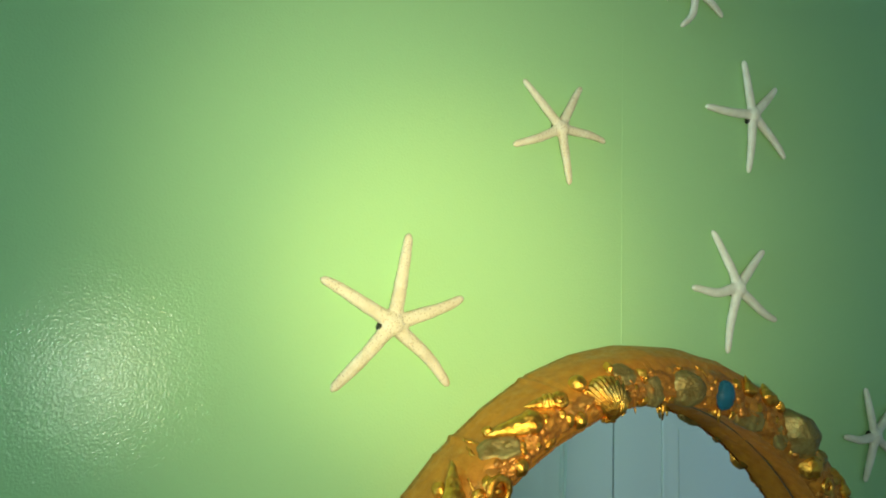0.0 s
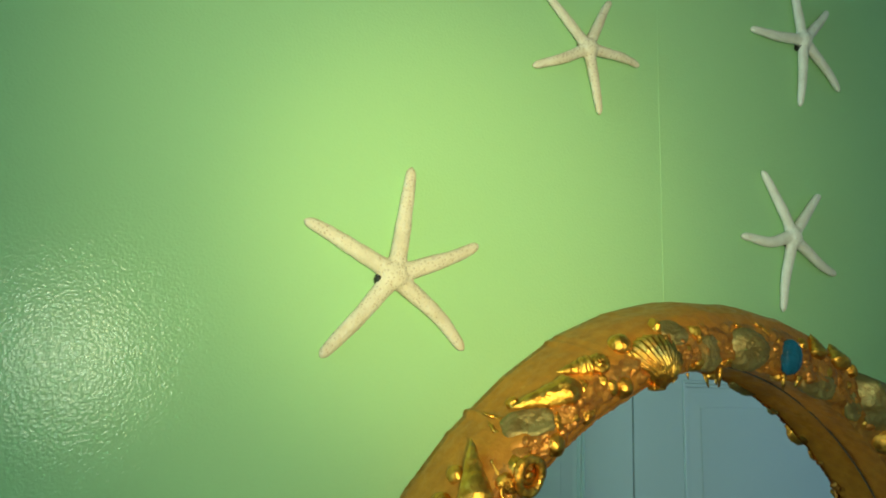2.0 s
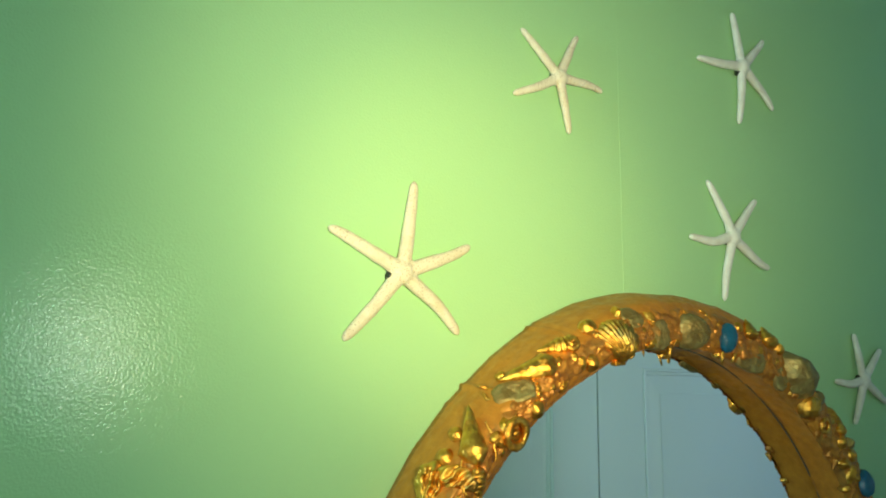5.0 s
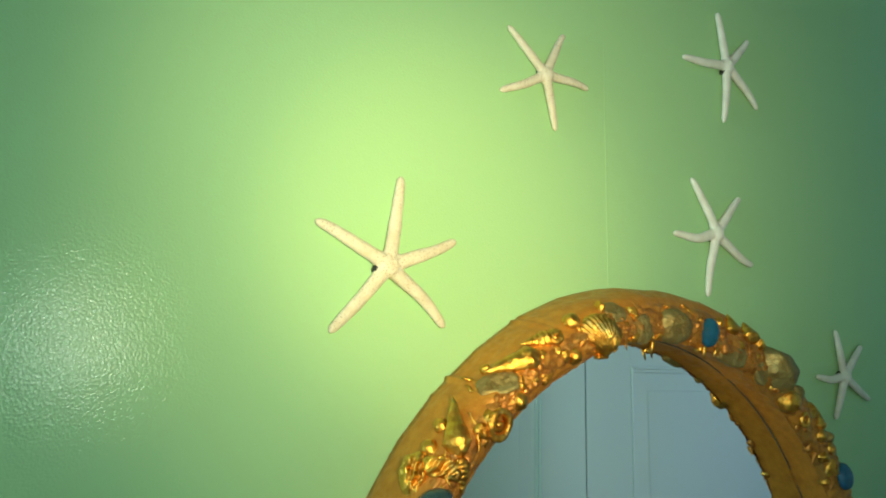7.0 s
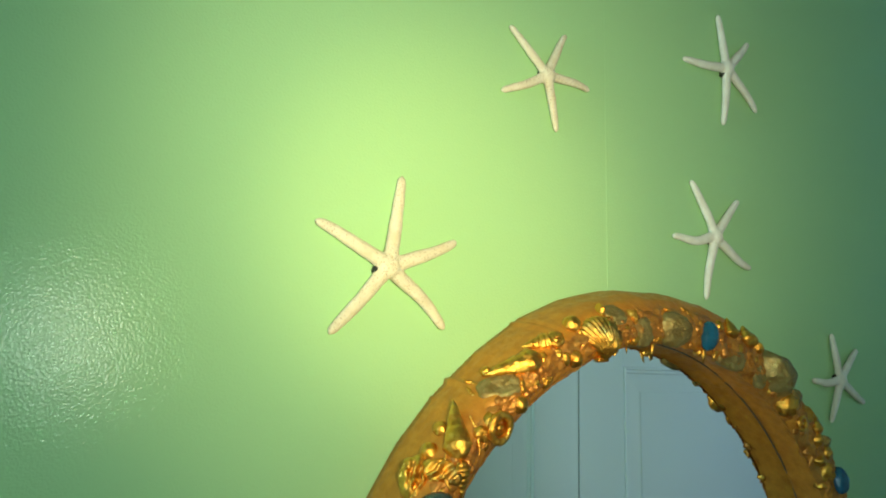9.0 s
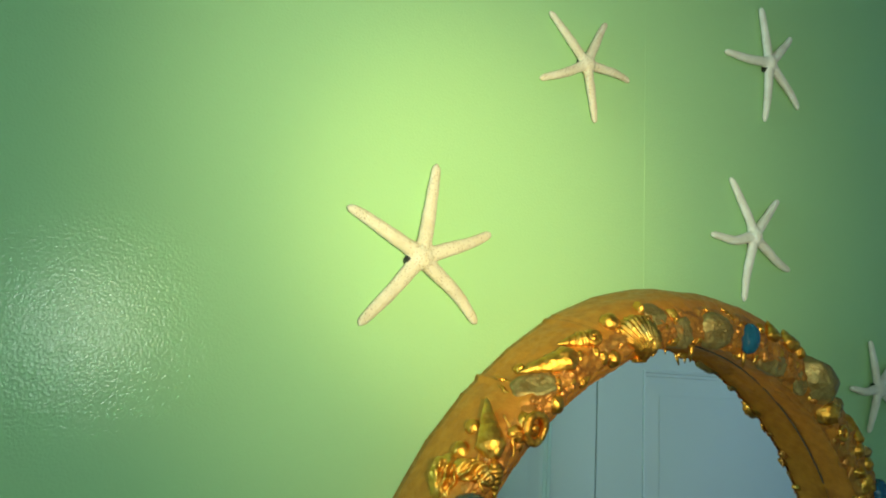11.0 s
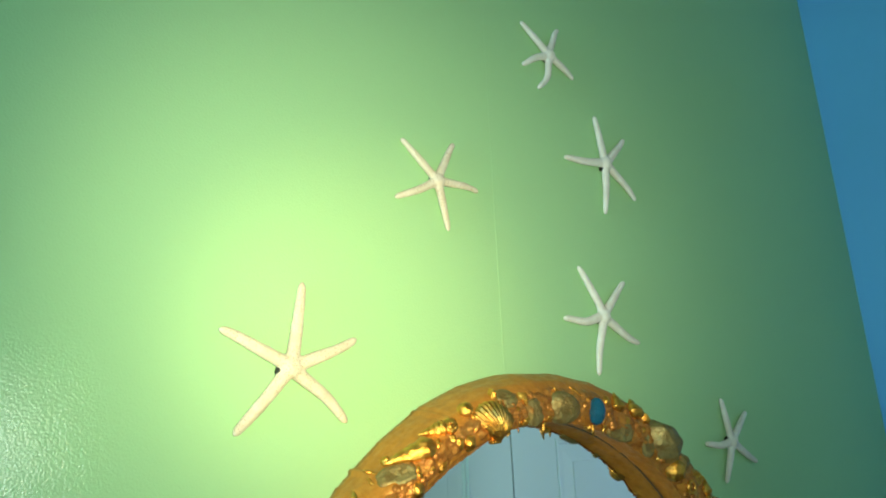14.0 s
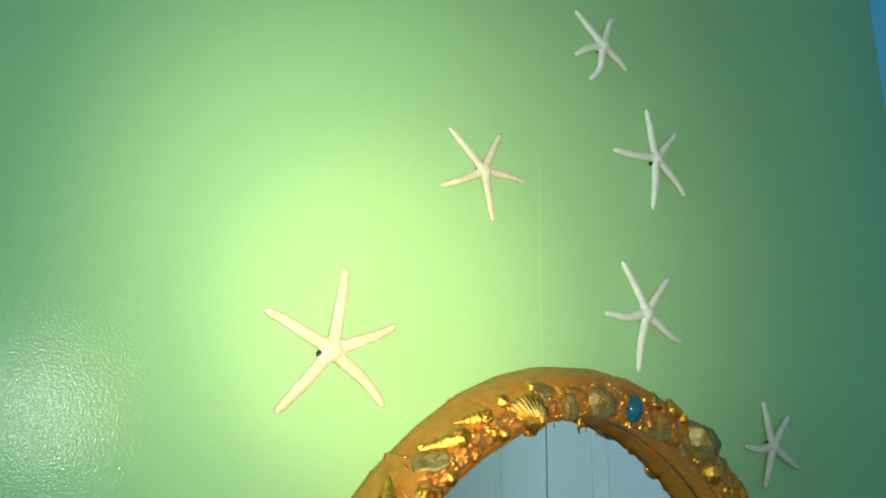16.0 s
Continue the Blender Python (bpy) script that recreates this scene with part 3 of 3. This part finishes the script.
stick(clam(0.0088, 0.0070), 119.2, 0.006, 30)
stick(whelk(0.034, 0.0088, 6, 0.24), 116.3, 0.041, 182)
stick(snail(0.0105), 114.2, 0.036, 40)
stick(knob(0.0066), 114.4, 0.015, 0)
stick(knob(0.0084), 112.5, 0.009, 0)
stick(knob(0.0094, 0.05), 109.5, 0.043, 0)
stick(scallop(0.043), 106.0, -0.009, 7)
stick(rock(0.0050, 0.0095, 0.009, 5, False), 103.2, 0.047, 0)
stick(disc(0.0135, 0.0130), 100.9, 0.040, 0)
stick(rock(0.0060, 0.0100, 0.007, 6, False), 97.8, 0.034, 20)
stick(rock(0.0062, 0.0085, 0.008, 7, False), 98.2, 0.006, -10)
stick(disc(0.0138, 0.0155), 95.4, 0.014, 0)
stick(rock(0.0085, 0.0050, 0.006, 8, False), 92.0, 0.006, 30)
stick(clam(0.0235, 0.0185), 87.7, 0.018, -12)
stick(string(0.022, 0.0026, 0.002), 84.0, 0.042, -40)
stick(string(0.014, 0.0020, 0.001), 89.0, 0.040, -30)
stick(bead(0.0140, 0.0195, blue_glass, "glass_bead"), 79.3, 0.021, -5)
stick(spike(0.016, 0.0030), 79.4, 0.004, 4)
stick(spike(0.011, 0.0028), 76.4, 0.007, -14)
stick(spike(0.017, 0.0034), 93.4, 0.000, 8)
stick(spike(0.007, 0.0016), 102.4, -0.001, -30)
stick(spike(0.006, 0.0014), 100.2, -0.001, 24)
stick(knob(0.0062), 76.0, 0.042, 0)
stick(whelk(0.026, 0.0105, 3, 0.12), 73.0, 0.044, 82)
stick(whelk(0.031, 0.0125, 3, 0.12), 67.9, 0.049, 70)
stick(whelk(0.021, 0.0095, 3, 0.12), 64.9, 0.049, 45)
stick(slab_shell(0.0205, 0.0115, 3), 70.9, 0.009, -14)
stick(rock(0.036, 0.026, 0.022, 11), 58.4, 0.039, -48)
stick(slab_shell(0.013, 0.009, 6), 62.4, 0.012, -60)
stick(knob(0.0140, 0.22), 53.1, 0.014, 0)
stick(rock(0.014, 0.011, 0.009, 12), 51.6, 0.038, 30)
stick(ring_shell(0.0085), 47.6, 0.016, 0)
stick(clam(0.012, 0.010), 46.6, 0.040, -40)
stick(whelk(0.026, 0.0095, 3, 0.12), 43.6, 0.043, 78)
stick(knob(0.0085, 0.16), 42.0, 0.028, 0)
stick(rock(0.0100, 0.0085, 0.010, 13), 39.9, 0.044, 20)
stick(snail(0.0100), 38.0, 0.036, 20)
stick(rock(0.0105, 0.0085, 0.009, 14, False), 38.5, 0.013, -12)
stick(clam(0.011, 0.009), 35.6, 0.020, 60)
stick(bead(0.0148, 0.0195, blue_glass, "glass_bead"), 32.1, 0.035, -10)
stick(whelk(0.024, 0.0070, 3, 0.12), 31.0, 0.056, 70)


# small broken pieces between the shells
rng = random.Random(5)
pieces = [mesh_of(f[0], gold_crust if k % 2 else gold_shell) for k, f in enumerate((oyster(0.0052, 0.0036, 0.5), clam(0.006, 0.0045), oyster(0.0065, 0.004, 0.4), whelk(0.016, 0.0045), knob(0.0028), oyster(0.004, 0.006, 0.6)))]
for k in range(290):
    theta = 14 + 138 * rng.random() if k < 230 else 152 + 222 * rng.random()
    part("shell_fragment", rng.choice(pieces), None, mirror, m=seat(theta, across(radians(theta), rng.triangular(0.0, 0.036, 0.014)), rng.uniform(0, 360), 0.001) @ Matrix.Scale(rng.uniform(0.7, 1.5), 4))
# the unseen lower half carries the same kinds of shell
for k in range(34):
    theta = 150 + 228 * (k + rng.random()) / 34
    kind = rng.choice([lambda: whelk(0.045, 0.014), lambda: clam(0.022, 0.018), lambda: snail(0.015), lambda: oyster(0.02, 0.015, 0.3), lambda: disc(0.02, 0.017)])
    stick(kind(), theta, rng.uniform(0.010, 0.034), rng.uniform(0, 360))
